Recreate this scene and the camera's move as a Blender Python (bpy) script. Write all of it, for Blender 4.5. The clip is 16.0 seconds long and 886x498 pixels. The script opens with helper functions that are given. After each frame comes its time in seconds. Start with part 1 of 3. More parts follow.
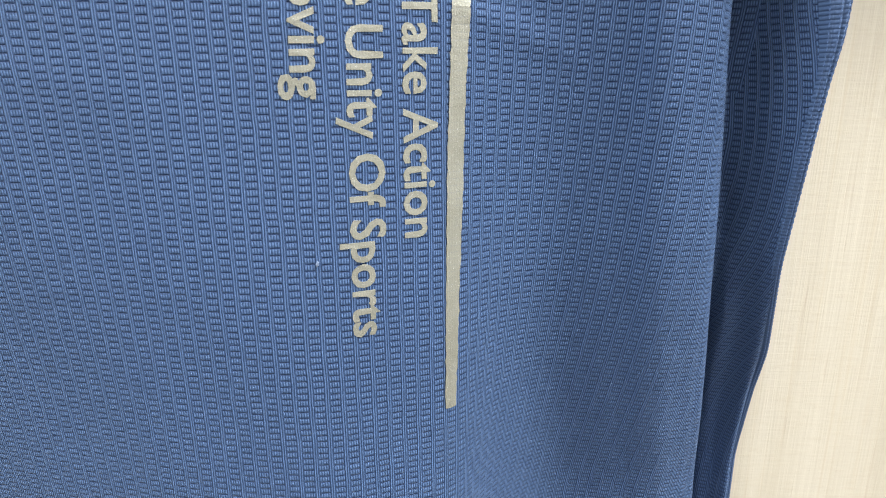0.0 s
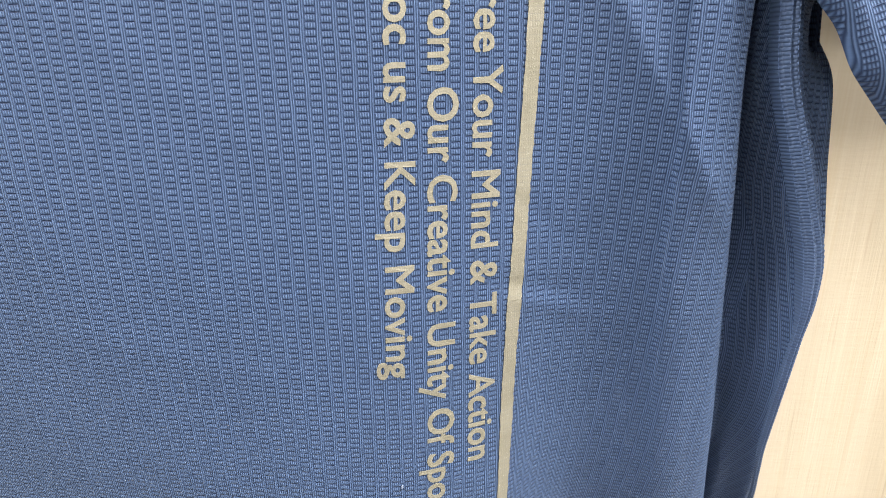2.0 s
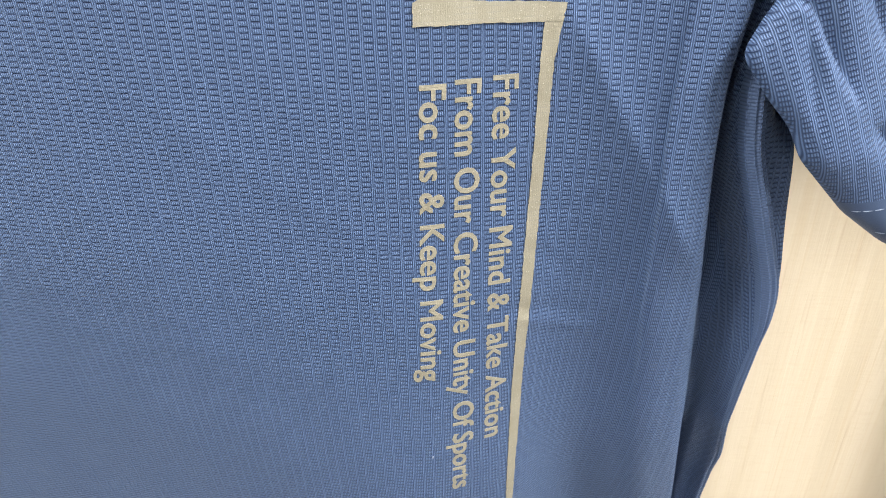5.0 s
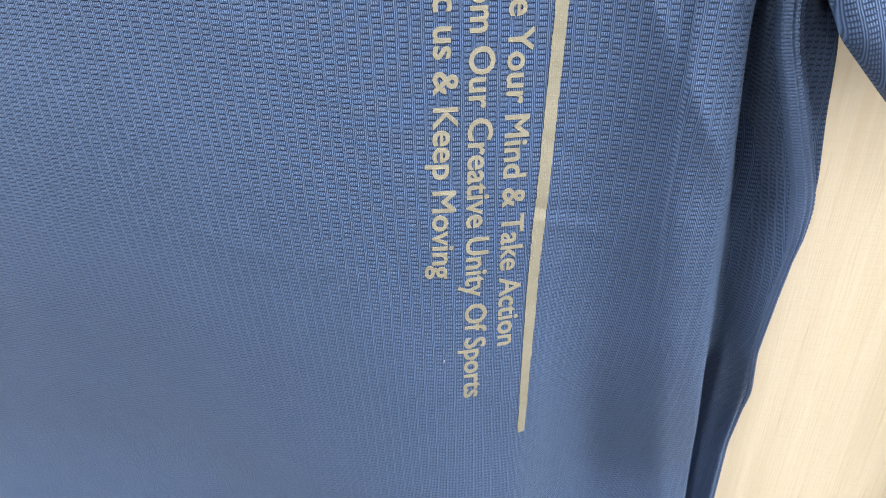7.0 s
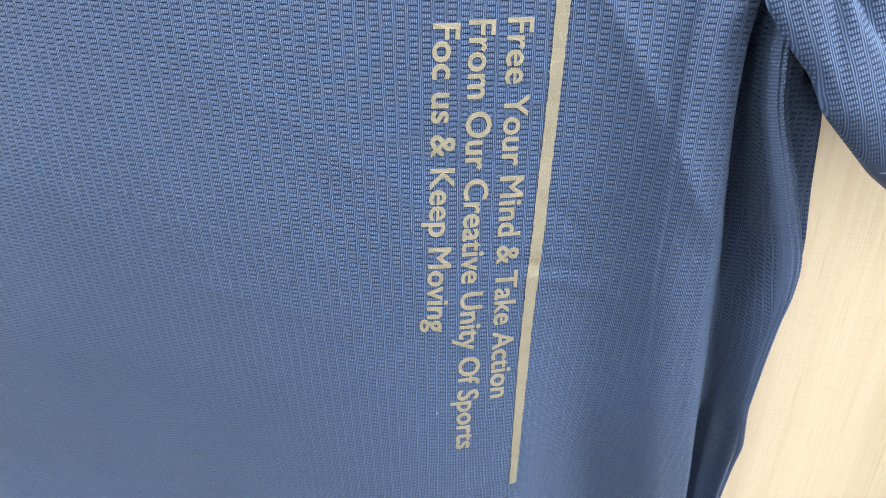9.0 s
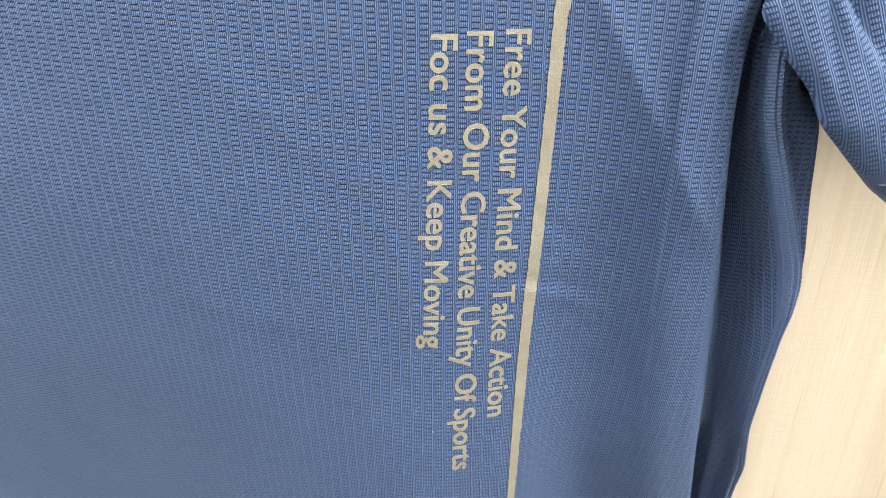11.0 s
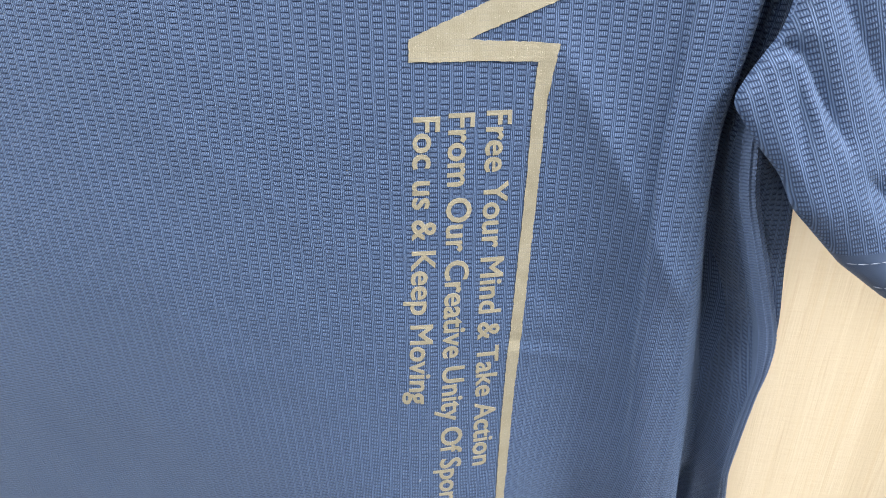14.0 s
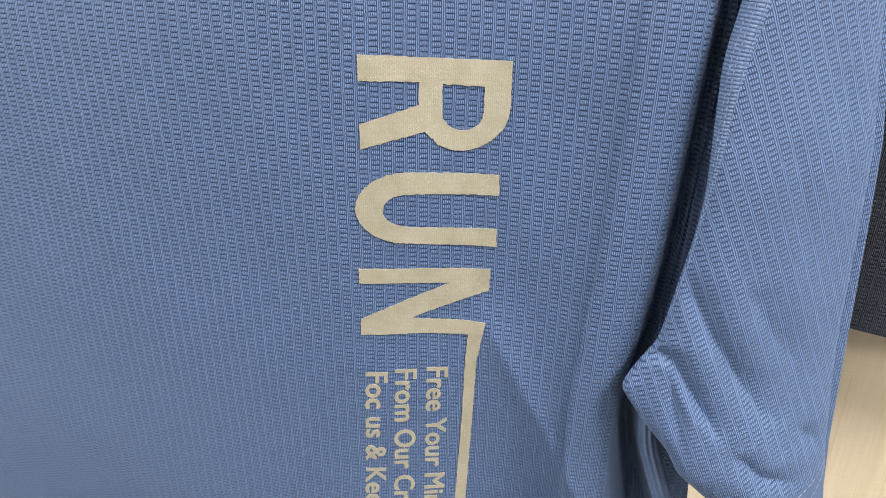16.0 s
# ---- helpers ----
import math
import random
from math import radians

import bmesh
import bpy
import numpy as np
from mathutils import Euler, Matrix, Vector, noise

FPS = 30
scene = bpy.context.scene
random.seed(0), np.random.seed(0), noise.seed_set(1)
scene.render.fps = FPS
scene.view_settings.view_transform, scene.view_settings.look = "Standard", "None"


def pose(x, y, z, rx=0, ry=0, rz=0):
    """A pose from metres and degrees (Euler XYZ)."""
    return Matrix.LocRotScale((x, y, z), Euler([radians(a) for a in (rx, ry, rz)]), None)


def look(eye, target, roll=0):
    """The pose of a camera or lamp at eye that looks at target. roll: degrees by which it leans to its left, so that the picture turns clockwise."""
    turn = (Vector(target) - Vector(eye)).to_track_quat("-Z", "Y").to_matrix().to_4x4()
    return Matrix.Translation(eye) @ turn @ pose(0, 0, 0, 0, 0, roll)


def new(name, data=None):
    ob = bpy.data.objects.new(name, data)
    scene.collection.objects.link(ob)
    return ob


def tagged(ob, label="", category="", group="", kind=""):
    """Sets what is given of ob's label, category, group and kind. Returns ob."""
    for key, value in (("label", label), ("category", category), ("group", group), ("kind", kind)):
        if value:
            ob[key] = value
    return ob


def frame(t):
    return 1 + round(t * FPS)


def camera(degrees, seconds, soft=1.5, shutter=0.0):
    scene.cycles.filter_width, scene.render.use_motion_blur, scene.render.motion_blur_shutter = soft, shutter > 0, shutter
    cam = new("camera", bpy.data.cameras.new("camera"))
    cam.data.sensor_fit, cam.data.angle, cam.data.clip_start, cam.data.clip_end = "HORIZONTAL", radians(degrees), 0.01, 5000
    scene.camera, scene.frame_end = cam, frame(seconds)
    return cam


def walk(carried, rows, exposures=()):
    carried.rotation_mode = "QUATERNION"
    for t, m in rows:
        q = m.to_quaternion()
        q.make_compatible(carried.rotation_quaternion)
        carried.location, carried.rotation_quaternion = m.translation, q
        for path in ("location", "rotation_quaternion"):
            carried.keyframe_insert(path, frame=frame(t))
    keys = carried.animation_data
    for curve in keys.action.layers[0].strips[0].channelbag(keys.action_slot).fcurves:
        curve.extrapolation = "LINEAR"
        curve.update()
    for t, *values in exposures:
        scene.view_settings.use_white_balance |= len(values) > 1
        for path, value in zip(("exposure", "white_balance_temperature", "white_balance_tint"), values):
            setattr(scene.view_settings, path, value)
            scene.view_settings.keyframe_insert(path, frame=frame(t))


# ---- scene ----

# ---- camera and its way ----
cam = camera(69.5, 16.0, soft=1.0)
cam.data.dof.use_dof, cam.data.dof.focus_distance, cam.data.dof.aperture_fstop = True, 0.190, 42.0
PATH = [
    (0, (0.00112, -0.00767, 1.17154), (0.00513, 0.95449, 0.89907), -0.58),
    (0.5, (-0.00597, -0.00786, 1.17165), (0.01809, 0.95350, 0.89738), -0.44),
    (1, (-0.01243, -0.01100, 1.17828), (0.02458, 0.95184, 0.91079), -0.31),
    (1.5, (-0.00971, -0.01677, 1.20130), (-0.02354, 0.94664, 0.93365), -0.18),
    (2, (-0.01216, -0.02656, 1.25942), (-0.02374, 0.91991, 0.93681), -0.77),
    (2.5, (-0.02491, -0.03880, 1.31011), (0.01773, 0.89425, 0.95289), -0.74),
    (3, (-0.02078, -0.04608, 1.32381), (0.00135, 0.88430, 0.95787), -0.73),
    (3.5, (-0.01943, -0.04810, 1.32497), (-0.03941, 0.87270, 0.93545), -1.15),
    (4, (-0.01486, -0.05010, 1.31964), (-0.05690, 0.85246, 0.89114), -1.41),
    (4.2, (-0.01557, -0.05041, 1.32060), (-0.05004, 0.84100, 0.86872), -1.20),
    (6.3, (0.00631, -0.05794, 1.29129), (-0.12225, 0.82319, 0.83622), -1.70),
    (6.5, (0.00874, -0.06039, 1.28752), (-0.13341, 0.81873, 0.83260), -1.64),
    (7, (0.00210, -0.06128, 1.28426), (-0.12619, 0.80980, 0.81017), -1.50),
    (7.5, (0.00446, -0.06225, 1.28501), (-0.13235, 0.80286, 0.80246), -1.48),
    (8, (0.00755, -0.06333, 1.28815), (-0.14354, 0.80140, 0.80918), -0.75),
    (8.5, (0.00855, -0.06176, 1.29413), (-0.14565, 0.81338, 0.83548), -0.32),
    (9, (0.00359, -0.06138, 1.29417), (-0.12545, 0.83142, 0.86260), -0.32),
    (11.5, (0.00210, -0.06056, 1.28728), (-0.11797, 0.85133, 0.89480), 0.05),
    (12, (0.00734, -0.06205, 1.28670), (-0.13488, 0.83752, 0.87372), 0.10),
    (12.5, (0.00573, -0.06054, 1.29050), (-0.13793, 0.83621, 0.87191), -0.18),
    (13, (0.00431, -0.05690, 1.30075), (-0.12884, 0.84254, 0.88448), -0.23),
    (13.5, (0.00246, -0.05555, 1.30750), (-0.11614, 0.84944, 0.89894), -0.31),
    (14, (0.00779, -0.05448, 1.31759), (-0.11624, 0.84539, 0.89943), 0.00),
    (14.5, (0.01684, -0.05618, 1.33434), (-0.10121, 0.83960, 0.90580), 0.10),
    (15, (0.02607, -0.05846, 1.35240), (-0.09975, 0.83834, 0.92824), 0.23),
    (15.5, (0.03432, -0.05788, 1.37258), (-0.13492, 0.83967, 0.96544), 0.49),
    (16, (0.04229, -0.05874, 1.40519), (-0.14936, 0.84884, 1.03161), 0.86),
]
EXPOSURES = [(0.0, -0.16, 5980, 10), (1.0, -0.10, 6080, 10), (2.0, -0.03, 6750, 13), (3.5, -0.05, 6850, 13), (7.0, -0.07, 6480, 12), (9.0, -0.07, 6560, 12), (11.5, -0.02, 6740, 13), (12.5, -0.06, 6700, 13), (15.0, -0.14, 6780, 12), (16.0, -0.18, 6900, 13)]
walk(cam, [(t, look(eye, target, roll)) for t, eye, target, roll in PATH], EXPOSURES)

# ---- light: a shop's white ceiling panels, no daylight ----
LAMP_POWER = 77.0
world = bpy.data.worlds.new("world")
world.use_nodes = True
world.node_tree.nodes["Background"].inputs["Color"].default_value = (0.85, 0.92, 1.0, 1)
world.node_tree.nodes["Background"].inputs["Strength"].default_value = 0.05
scene.world = world
CEILING_Z = 2.45
PANEL_PLACES = [(-1.0, -0.40), (1.0, -0.40), (-1.0, -1.6), (1.0, -1.6)]
PANEL_SHARES = [0.60, 0.98, 0.25, 0.42]


# ---- materials ----
class Nodes:
    """A short way to write a node material."""

    def __init__(self, name):
        self.mat = bpy.data.materials.new(name)
        self.mat.use_nodes = True
        self.tree = self.mat.node_tree
        self.bsdf = self.tree.nodes["Principled BSDF"]

    def add(self, kind, **props):
        n = self.tree.nodes.new(kind)
        if "operation" in props:
            n.operation = props["operation"]
        if "noise_dimensions" in props:
            n.noise_dimensions = props["noise_dimensions"]
        return n

    def link(self, a, b):
        self.tree.links.new(a, b)

    def put(self, socket, value):
        if isinstance(value, (int, float)):
            socket.default_value = value
        else:
            self.link(value, socket)

    def math(self, operation, a, b=0.0, c=0.0):
        n = self.add("ShaderNodeMath", operation=operation)
        for socket, value in zip(n.inputs, (a, b, c)):
            self.put(socket, value)
        return n.outputs[0]

    def smooth(self, value, low, high):
        n = self.add("ShaderNodeMapRange")
        n.interpolation_type = "SMOOTHSTEP"
        self.put(n.inputs["Value"], value)
        n.inputs["From Min"].default_value, n.inputs["From Max"].default_value = low, high
        return n.outputs["Result"]

    def noise(self, vector, scale, detail=3.0, rough=0.55):
        n = self.add("ShaderNodeTexNoise")
        self.link(vector, n.inputs["Vector"])
        n.inputs["Scale"].default_value, n.inputs["Detail"].default_value = scale, detail
        n.inputs["Roughness"].default_value = rough
        return n.outputs["Fac"]

    def stretch(self, vector, x, y, z):
        n = self.add("ShaderNodeMapping")
        self.link(vector, n.inputs["Vector"])
        n.inputs["Scale"].default_value = (x, y, z)
        return n.outputs["Vector"]

    def mix(self, fac, a, b):
        n = self.add("ShaderNodeMix")
        n.data_type = "RGBA"
        self.put(n.inputs[0], fac)
        for socket, value in ((n.inputs[6], a), (n.inputs[7], b)):
            if isinstance(value, tuple):
                socket.default_value = (*value, 1)
            else:
                self.link(value, socket)
        return n.outputs[2]

    def bump(self, height, distance, strength=1.0, normal=None):
        n = self.add("ShaderNodeBump")
        self.link(height, n.inputs["Height"])
        n.inputs["Distance"].default_value, n.inputs["Strength"].default_value = distance, strength
        if normal is not None:
            self.link(normal, n.inputs["Normal"])
        return n.outputs["Normal"]

    def finish(self, color, rough, metal=0.0, normal=None, sheen=0.0):
        if isinstance(color, tuple):
            self.bsdf.inputs["Base Color"].default_value = (*color, 1)
        else:
            self.link(color, self.bsdf.inputs["Base Color"])
        self.put(self.bsdf.inputs["Roughness"], rough)
        self.bsdf.inputs["Metallic"].default_value = metal
        if normal is not None:
            self.link(normal, self.bsdf.inputs["Normal"])
        if sheen:
            self.bsdf.inputs["Specular IOR Level"].default_value = 0.28
            self.bsdf.inputs["Sheen Weight"].default_value = sheen
            self.bsdf.inputs["Sheen Roughness"].default_value = 0.3
            self.bsdf.inputs["Sheen Tint"].default_value = (0.55, 0.74, 1.0, 1)
        return self.mat


WALE = 0.0039    # one group of knit ribs
COURSE = 0.00168  # one row of eyelets
BLUE = (0.0485, 0.089, 0.178)


def knit_material(name, tint=BLUE, depth=1.0, lines=0.58, holes=0.84):
    """Blue polyester eyelet knit: four ribs with a dash of holes in every row, then two plain ribs. Shade in holes and
    grooves is painted into the colour.
    """
    k = Nodes(name)
    uv = k.add("ShaderNodeUVMap").outputs["UV"]
    wobble = k.noise(uv, 90.0, 2.0)
    sep = k.add("ShaderNodeSeparateXYZ")
    k.link(uv, sep.inputs[0])
    u = k.math("ADD", sep.outputs[0], k.math("MULTIPLY", k.math("SUBTRACT", wobble, 0.5), 0.0006))
    v = k.math("ADD", sep.outputs[1], k.math("MULTIPLY", k.math("SUBTRACT", wobble, 0.5), 0.0005))
    gu = k.math("DIVIDE", u, WALE)
    group = k.math("FLOOR", gu)
    fu = k.math("SUBTRACT", gu, group)
    rib = k.math("ABSOLUTE", k.math("SINE", k.math("MULTIPLY", fu, math.pi * 6.0)))
    rib = k.math("POWER", rib, 1.7)
    shift = k.math("MULTIPLY", group, 0.21)
    gv = k.math("ADD", k.math("DIVIDE", v, COURSE), shift)
    fv = k.math("FRACT", gv)
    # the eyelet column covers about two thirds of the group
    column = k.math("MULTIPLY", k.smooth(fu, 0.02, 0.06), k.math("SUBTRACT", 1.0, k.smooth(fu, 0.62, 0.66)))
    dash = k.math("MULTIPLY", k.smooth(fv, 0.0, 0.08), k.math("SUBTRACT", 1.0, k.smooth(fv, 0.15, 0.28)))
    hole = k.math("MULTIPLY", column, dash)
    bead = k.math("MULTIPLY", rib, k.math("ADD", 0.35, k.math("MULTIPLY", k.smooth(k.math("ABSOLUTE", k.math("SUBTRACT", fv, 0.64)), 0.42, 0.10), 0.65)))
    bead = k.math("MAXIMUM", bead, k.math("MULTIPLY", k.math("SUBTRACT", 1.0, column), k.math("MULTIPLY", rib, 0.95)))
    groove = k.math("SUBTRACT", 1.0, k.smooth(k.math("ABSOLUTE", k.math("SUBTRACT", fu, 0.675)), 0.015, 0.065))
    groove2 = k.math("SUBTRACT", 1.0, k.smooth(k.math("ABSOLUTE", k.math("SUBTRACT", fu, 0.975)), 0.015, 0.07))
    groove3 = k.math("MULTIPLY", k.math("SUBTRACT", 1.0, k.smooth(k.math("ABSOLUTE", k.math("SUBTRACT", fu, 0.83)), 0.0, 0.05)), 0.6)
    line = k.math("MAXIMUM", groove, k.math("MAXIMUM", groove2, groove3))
    height = k.math("MULTIPLY", bead, 0.8)
    height = k.math("SUBTRACT", height, k.math("MULTIPLY", hole, 0.9))
    height = k.math("SUBTRACT", height, k.math("MULTIPLY", line, 0.45))
    fibre = k.noise(uv, 2600.0, 2.0)
    height = k.math("ADD", height, k.math("MULTIPLY", fibre, 0.35))
    patch = k.noise(uv, 24.0, 3.0)
    # dark: painted shade for holes and grooves; deep and light: rib flanks and crowns
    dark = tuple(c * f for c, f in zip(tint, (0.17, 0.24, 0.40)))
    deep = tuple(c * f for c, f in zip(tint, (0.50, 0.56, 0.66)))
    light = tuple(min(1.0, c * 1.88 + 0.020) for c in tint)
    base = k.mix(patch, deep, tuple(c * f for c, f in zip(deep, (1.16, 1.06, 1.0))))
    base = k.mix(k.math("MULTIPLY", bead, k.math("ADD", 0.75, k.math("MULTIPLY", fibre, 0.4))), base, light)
    # shade inside the eyelets and between the ribs, mixed into the base colour
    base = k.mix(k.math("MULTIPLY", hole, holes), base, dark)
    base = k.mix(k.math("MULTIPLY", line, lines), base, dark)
    normal = k.bump(height, 0.00022 * depth)
    return k.finish(base, 0.62, 0.0, normal, 0.18)


def seam_material():
    """Flat-locked seam: plain blue with close thread bars."""
    k = Nodes("seam_cloth")
    uv = k.add("ShaderNodeUVMap").outputs["UV"]
    sep = k.add("ShaderNodeSeparateXYZ")
    k.link(uv, sep.inputs[0])
    bars = k.math("ABSOLUTE", k.math("SINE", k.math("MULTIPLY", sep.outputs[1], math.pi / 0.0011)))
    fibre = k.noise(uv, 1800.0, 2.0)
    height = k.math("ADD", bars, k.math("MULTIPLY", fibre, 0.5))
    base = k.mix(bars, (0.046, 0.079, 0.158), (0.080, 0.131, 0.250))
    return k.finish(base, 0.6, 0.0, k.bump(height, 0.00018), 0.2)


def plain_cloth(name, color):
    k = Nodes(name)
    co = k.add("ShaderNodeTexCoord").outputs["Object"]
    base = k.mix(k.noise(co, 60.0), color, tuple(c * 1.25 for c in color))
    return k.finish(base, 0.6, 0.0, k.bump(k.noise(co, 2200.0, 2.0), 0.0001), 0.2)


def foil_material():
    """Champagne-silver heat-transfer print with a fine grain, cracked a little by the knit."""
    k = Nodes("print_foil")
    co = k.add("ShaderNodeTexCoord").outputs["Object"]
    grain = k.noise(co, 2400.0, 3.0, 0.7)
    weave = k.noise(k.stretch(co, 900.0, 300.0, 300.0), 1.0, 2.0)
    wear = k.noise(co, 140.0, 4.0)
    base = k.mix(wear, (0.225, 0.219, 0.166), (0.375, 0.367, 0.300))
    base = k.mix(k.smooth(grain, 0.60, 0.74), base, (0.62, 0.61, 0.55))
    sep = k.add("ShaderNodeSeparateXYZ")
    k.link(co, sep.inputs[0])
    ribs = k.math("ABSOLUTE", k.math("SINE", k.math("MULTIPLY", sep.outputs[0], math.pi * 6.0 / WALE)))
    rows = k.math("ABSOLUTE", k.math("SINE", k.math("MULTIPLY", sep.outputs[2], math.pi / COURSE)))
    cracks = k.math("MULTIPLY", k.smooth(k.math("MULTIPLY", ribs, rows), 0.16, 0.0), k.smooth(wear, 0.42, 0.62))
    base = k.mix(k.math("MULTIPLY", cracks, 0.42), base, (0.22, 0.23, 0.24))
    height = k.math("ADD", grain, k.math("MULTIPLY", weave, 0.8))
    height = k.math("ADD", height, k.math("MULTIPLY", k.math("MULTIPLY", ribs, rows), 0.25))
    return k.finish(base, k.math("ADD", 0.40, k.math("MULTIPLY", wear, 0.2)), 0.35, k.bump(height, 0.00012))


def board_material():
    """Pale ash laminate: upright grain streaks over a fine cross weave."""
    k = Nodes("pale_ash_laminate")
    co = k.add("ShaderNodeTexCoord").outputs["Object"]
    broad = k.noise(k.stretch(co, 55.0, 1.0, 2.2), 1.0, 4.0)
    fine = k.noise(k.stretch(co, 420.0, 1.0, 7.0), 1.0, 3.0)
    pore = k.noise(k.stretch(co, 260.0, 1.0, 9.0), 1.0, 4.0, 0.65)
    weft = k.noise(k.stretch(co, 110.0, 1.0, 820.0), 1.0, 2.0)
    warp = k.noise(k.stretch(co, 1100.0, 1.0, 30.0), 1.0, 2.0)
    base = k.mix(k.smooth(broad, 0.35, 0.70), (0.625, 0.565, 0.445), (0.555, 0.492, 0.370))
    base = k.mix(k.math("MULTIPLY", k.smooth(fine, 0.50, 0.75), 0.35), base, (0.55, 0.45, 0.29))
    base = k.mix(k.math("MULTIPLY", k.smooth(pore, 0.60, 0.72), 0.55), base, (0.46, 0.37, 0.25))
    base = k.mix(k.math("MULTIPLY", k.smooth(weft, 0.48, 0.74), 0.22), base, (0.54, 0.46, 0.32))
    height = k.math("ADD", k.math("MULTIPLY", weft, 0.6), k.math("ADD", k.math("MULTIPLY", warp, 0.6), k.math("MULTIPLY", pore, -0.8)))
    return k.finish(base, 0.45, 0.0, k.bump(height, 0.0002))


def paint_material(name, color, rough=0.7):
    k = Nodes(name)
    co = k.add("ShaderNodeTexCoord").outputs["Object"]
    base = k.mix(k.noise(co, 3.0), color, tuple(c * 0.94 for c in color))
    return k.finish(base, rough, 0.0, k.bump(k.noise(co, 300.0), 0.0003))


def lamp_material():
    k = Nodes("lit_diffuser")
    k.bsdf.inputs["Emission Color"].default_value = (1.0, 0.97, 0.92, 1)
    k.bsdf.inputs["Emission Strength"].default_value = 6.0
    return k.finish((0.9, 0.9, 0.9), 0.5)


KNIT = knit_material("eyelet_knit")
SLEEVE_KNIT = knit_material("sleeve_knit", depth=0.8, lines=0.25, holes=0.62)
SEAM = seam_material()
HEM = plain_cloth("hem_cloth", (0.046, 0.077, 0.150))
THREAD = plain_cloth("thread", (0.17, 0.215, 0.31))
NAVY = knit_material("navy_knit", (0.008, 0.012, 0.024))
SEAM_THREAD = plain_cloth("seam_thread", (0.09, 0.145, 0.27))
FOIL = foil_material()
BOARD = board_material()
WHITE = paint_material("white_paint", (0.80, 0.80, 0.79))
GREY = paint_material("grey_paint", (0.52, 0.52, 0.52))
FLOOR = paint_material("grey_floor", (0.22, 0.21, 0.20), 0.35)
LIT = lamp_material()


# ---- helpers for meshes ----
def part(name, bm, material, parent=None, label="", smooth=True):
    me = bpy.data.meshes.new(name)
    bm.normal_update()
    bm.to_mesh(me)
    bm.free()
    me.materials.append(material)
    me.polygons.foreach_set("use_smooth", [smooth] * len(me.polygons))
    ob = new(name, me)
    ob.parent = parent
    if label:
        tagged(ob, label)
    return ob


def sheet(points, uvs):
    """A grid of quads from rows of points, with its UV map (metres of cloth)."""
    rows, cols = points.shape[:2]
    bm = bmesh.new()
    layer = bm.loops.layers.uv.new("UVMap")
    vs = [[bm.verts.new(points[i, j]) for j in range(cols)] for i in range(rows)]
    for i in range(rows - 1):
        for j in range(cols - 1):
            f = bm.faces.new((vs[i][j], vs[i][j + 1], vs[i + 1][j + 1], vs[i + 1][j]))
            for loop, (a, b) in zip(f.loops, ((i, j), (i, j + 1), (i + 1, j + 1), (i + 1, j))):
                loop[layer].uv = uvs[a, b]
    return bm


def box(bm, low, high):
    made = bmesh.ops.create_cube(bm, size=1)["verts"]
    for v in made:
        v.co = Vector([(a + b) / 2 + c * (b - a) for a, b, c in zip(low, high, v.co)])
    return made


def step(x, low, high):
    t = np.clip((x - low) / (high - low), 0, 1)
    return t * t * (3 - 2 * t)


def bell(x, width):
    return np.exp(-((x / width) ** 2))


def soft(zs, knots, blur=0.008):
    """A curve through knots (z, value), smoothed over blur metres."""
    kz, kv = np.array([k[0] for k in knots]), np.array([k[1] for k in knots])
    out = 0
    for d in np.linspace(-1.5, 1.5, 7):
        out = out + np.interp(zs + d * blur, kz, kv)
    return out / 7


def ripple(x, z, seed=0.0):
    """Soft unevenness of hanging cloth."""
    return (np.sin(31 * x + 17 * z + seed) + 0.7 * np.sin(67 * x - 29 * z + 2 * seed + 1.3)
            + 0.5 * np.sin(14 * x + 83 * z + seed * 3 + 0.4) + 0.35 * np.sin(151 * x + 61 * z + seed))


def from_line(x, z, a, b):
    """How far along a line (0 to 1) and beside it a place lies."""
    dx, dz = b[0] - a[0], b[1] - a[1]
    n = math.hypot(dx, dz)
    along = ((x - a[0]) * dx + (z - a[1]) * dz) / n / n
    beside = ((x - a[0]) * dz - (z - a[1]) * dx) / n
    return along, beside


# ---- the cloth of the body: hanging, with a fold down its side ----
# (height, x, y) down the crest of the side fold, the outer edge and the side seam
RIDGE = [(0.84, 0.098, 0.190), (1.03, 0.0812, 0.181), (1.06, 0.0764, 0.172), (1.09, 0.0720, 0.164), (1.125, 0.0684, 0.1560), (1.19, 0.0626, 0.1465),
         (1.235, 0.0615, 0.1415), (1.265, 0.0615, 0.1395), (1.29, 0.0640, 0.139), (1.32, 0.0668, 0.139), (1.356, 0.0695, 0.139), (1.40, 0.072, 0.139), (1.48, 0.076, 0.140)]
EDGE = [(0.84, 0.116, 0.215), (1.03, 0.1125, 0.207), (1.06, 0.1118, 0.199), (1.08, 0.1095, 0.189), (1.115, 0.1005, 0.172), (1.15, 0.0980, 0.161), (1.17, 0.0980, 0.157),
        (1.192, 0.1000, 0.156), (1.198, 0.1000, 0.156), (1.22, 0.0978, 0.158), (1.25, 0.0957, 0.160), (1.28, 0.0950, 0.163), (1.48, 0.104, 0.170)]
SIDE_SEAM = [(0.84, 0.113, 0.208), (1.03, 0.1095, 0.200), (1.06, 0.1085, 0.193), (1.08, 0.1060, 0.184), (1.115, 0.0995, 0.168), (1.15, 0.0970, 0.158), (1.17, 0.0965, 0.1545),
             (1.194, 0.0965, 0.154), (1.224, 0.0864, 0.1515), (1.248, 0.0782, 0.1505), (1.27, 0.0755, 0.1500), (1.30, 0.0830, 0.151), (1.48, 0.095, 0.150)]


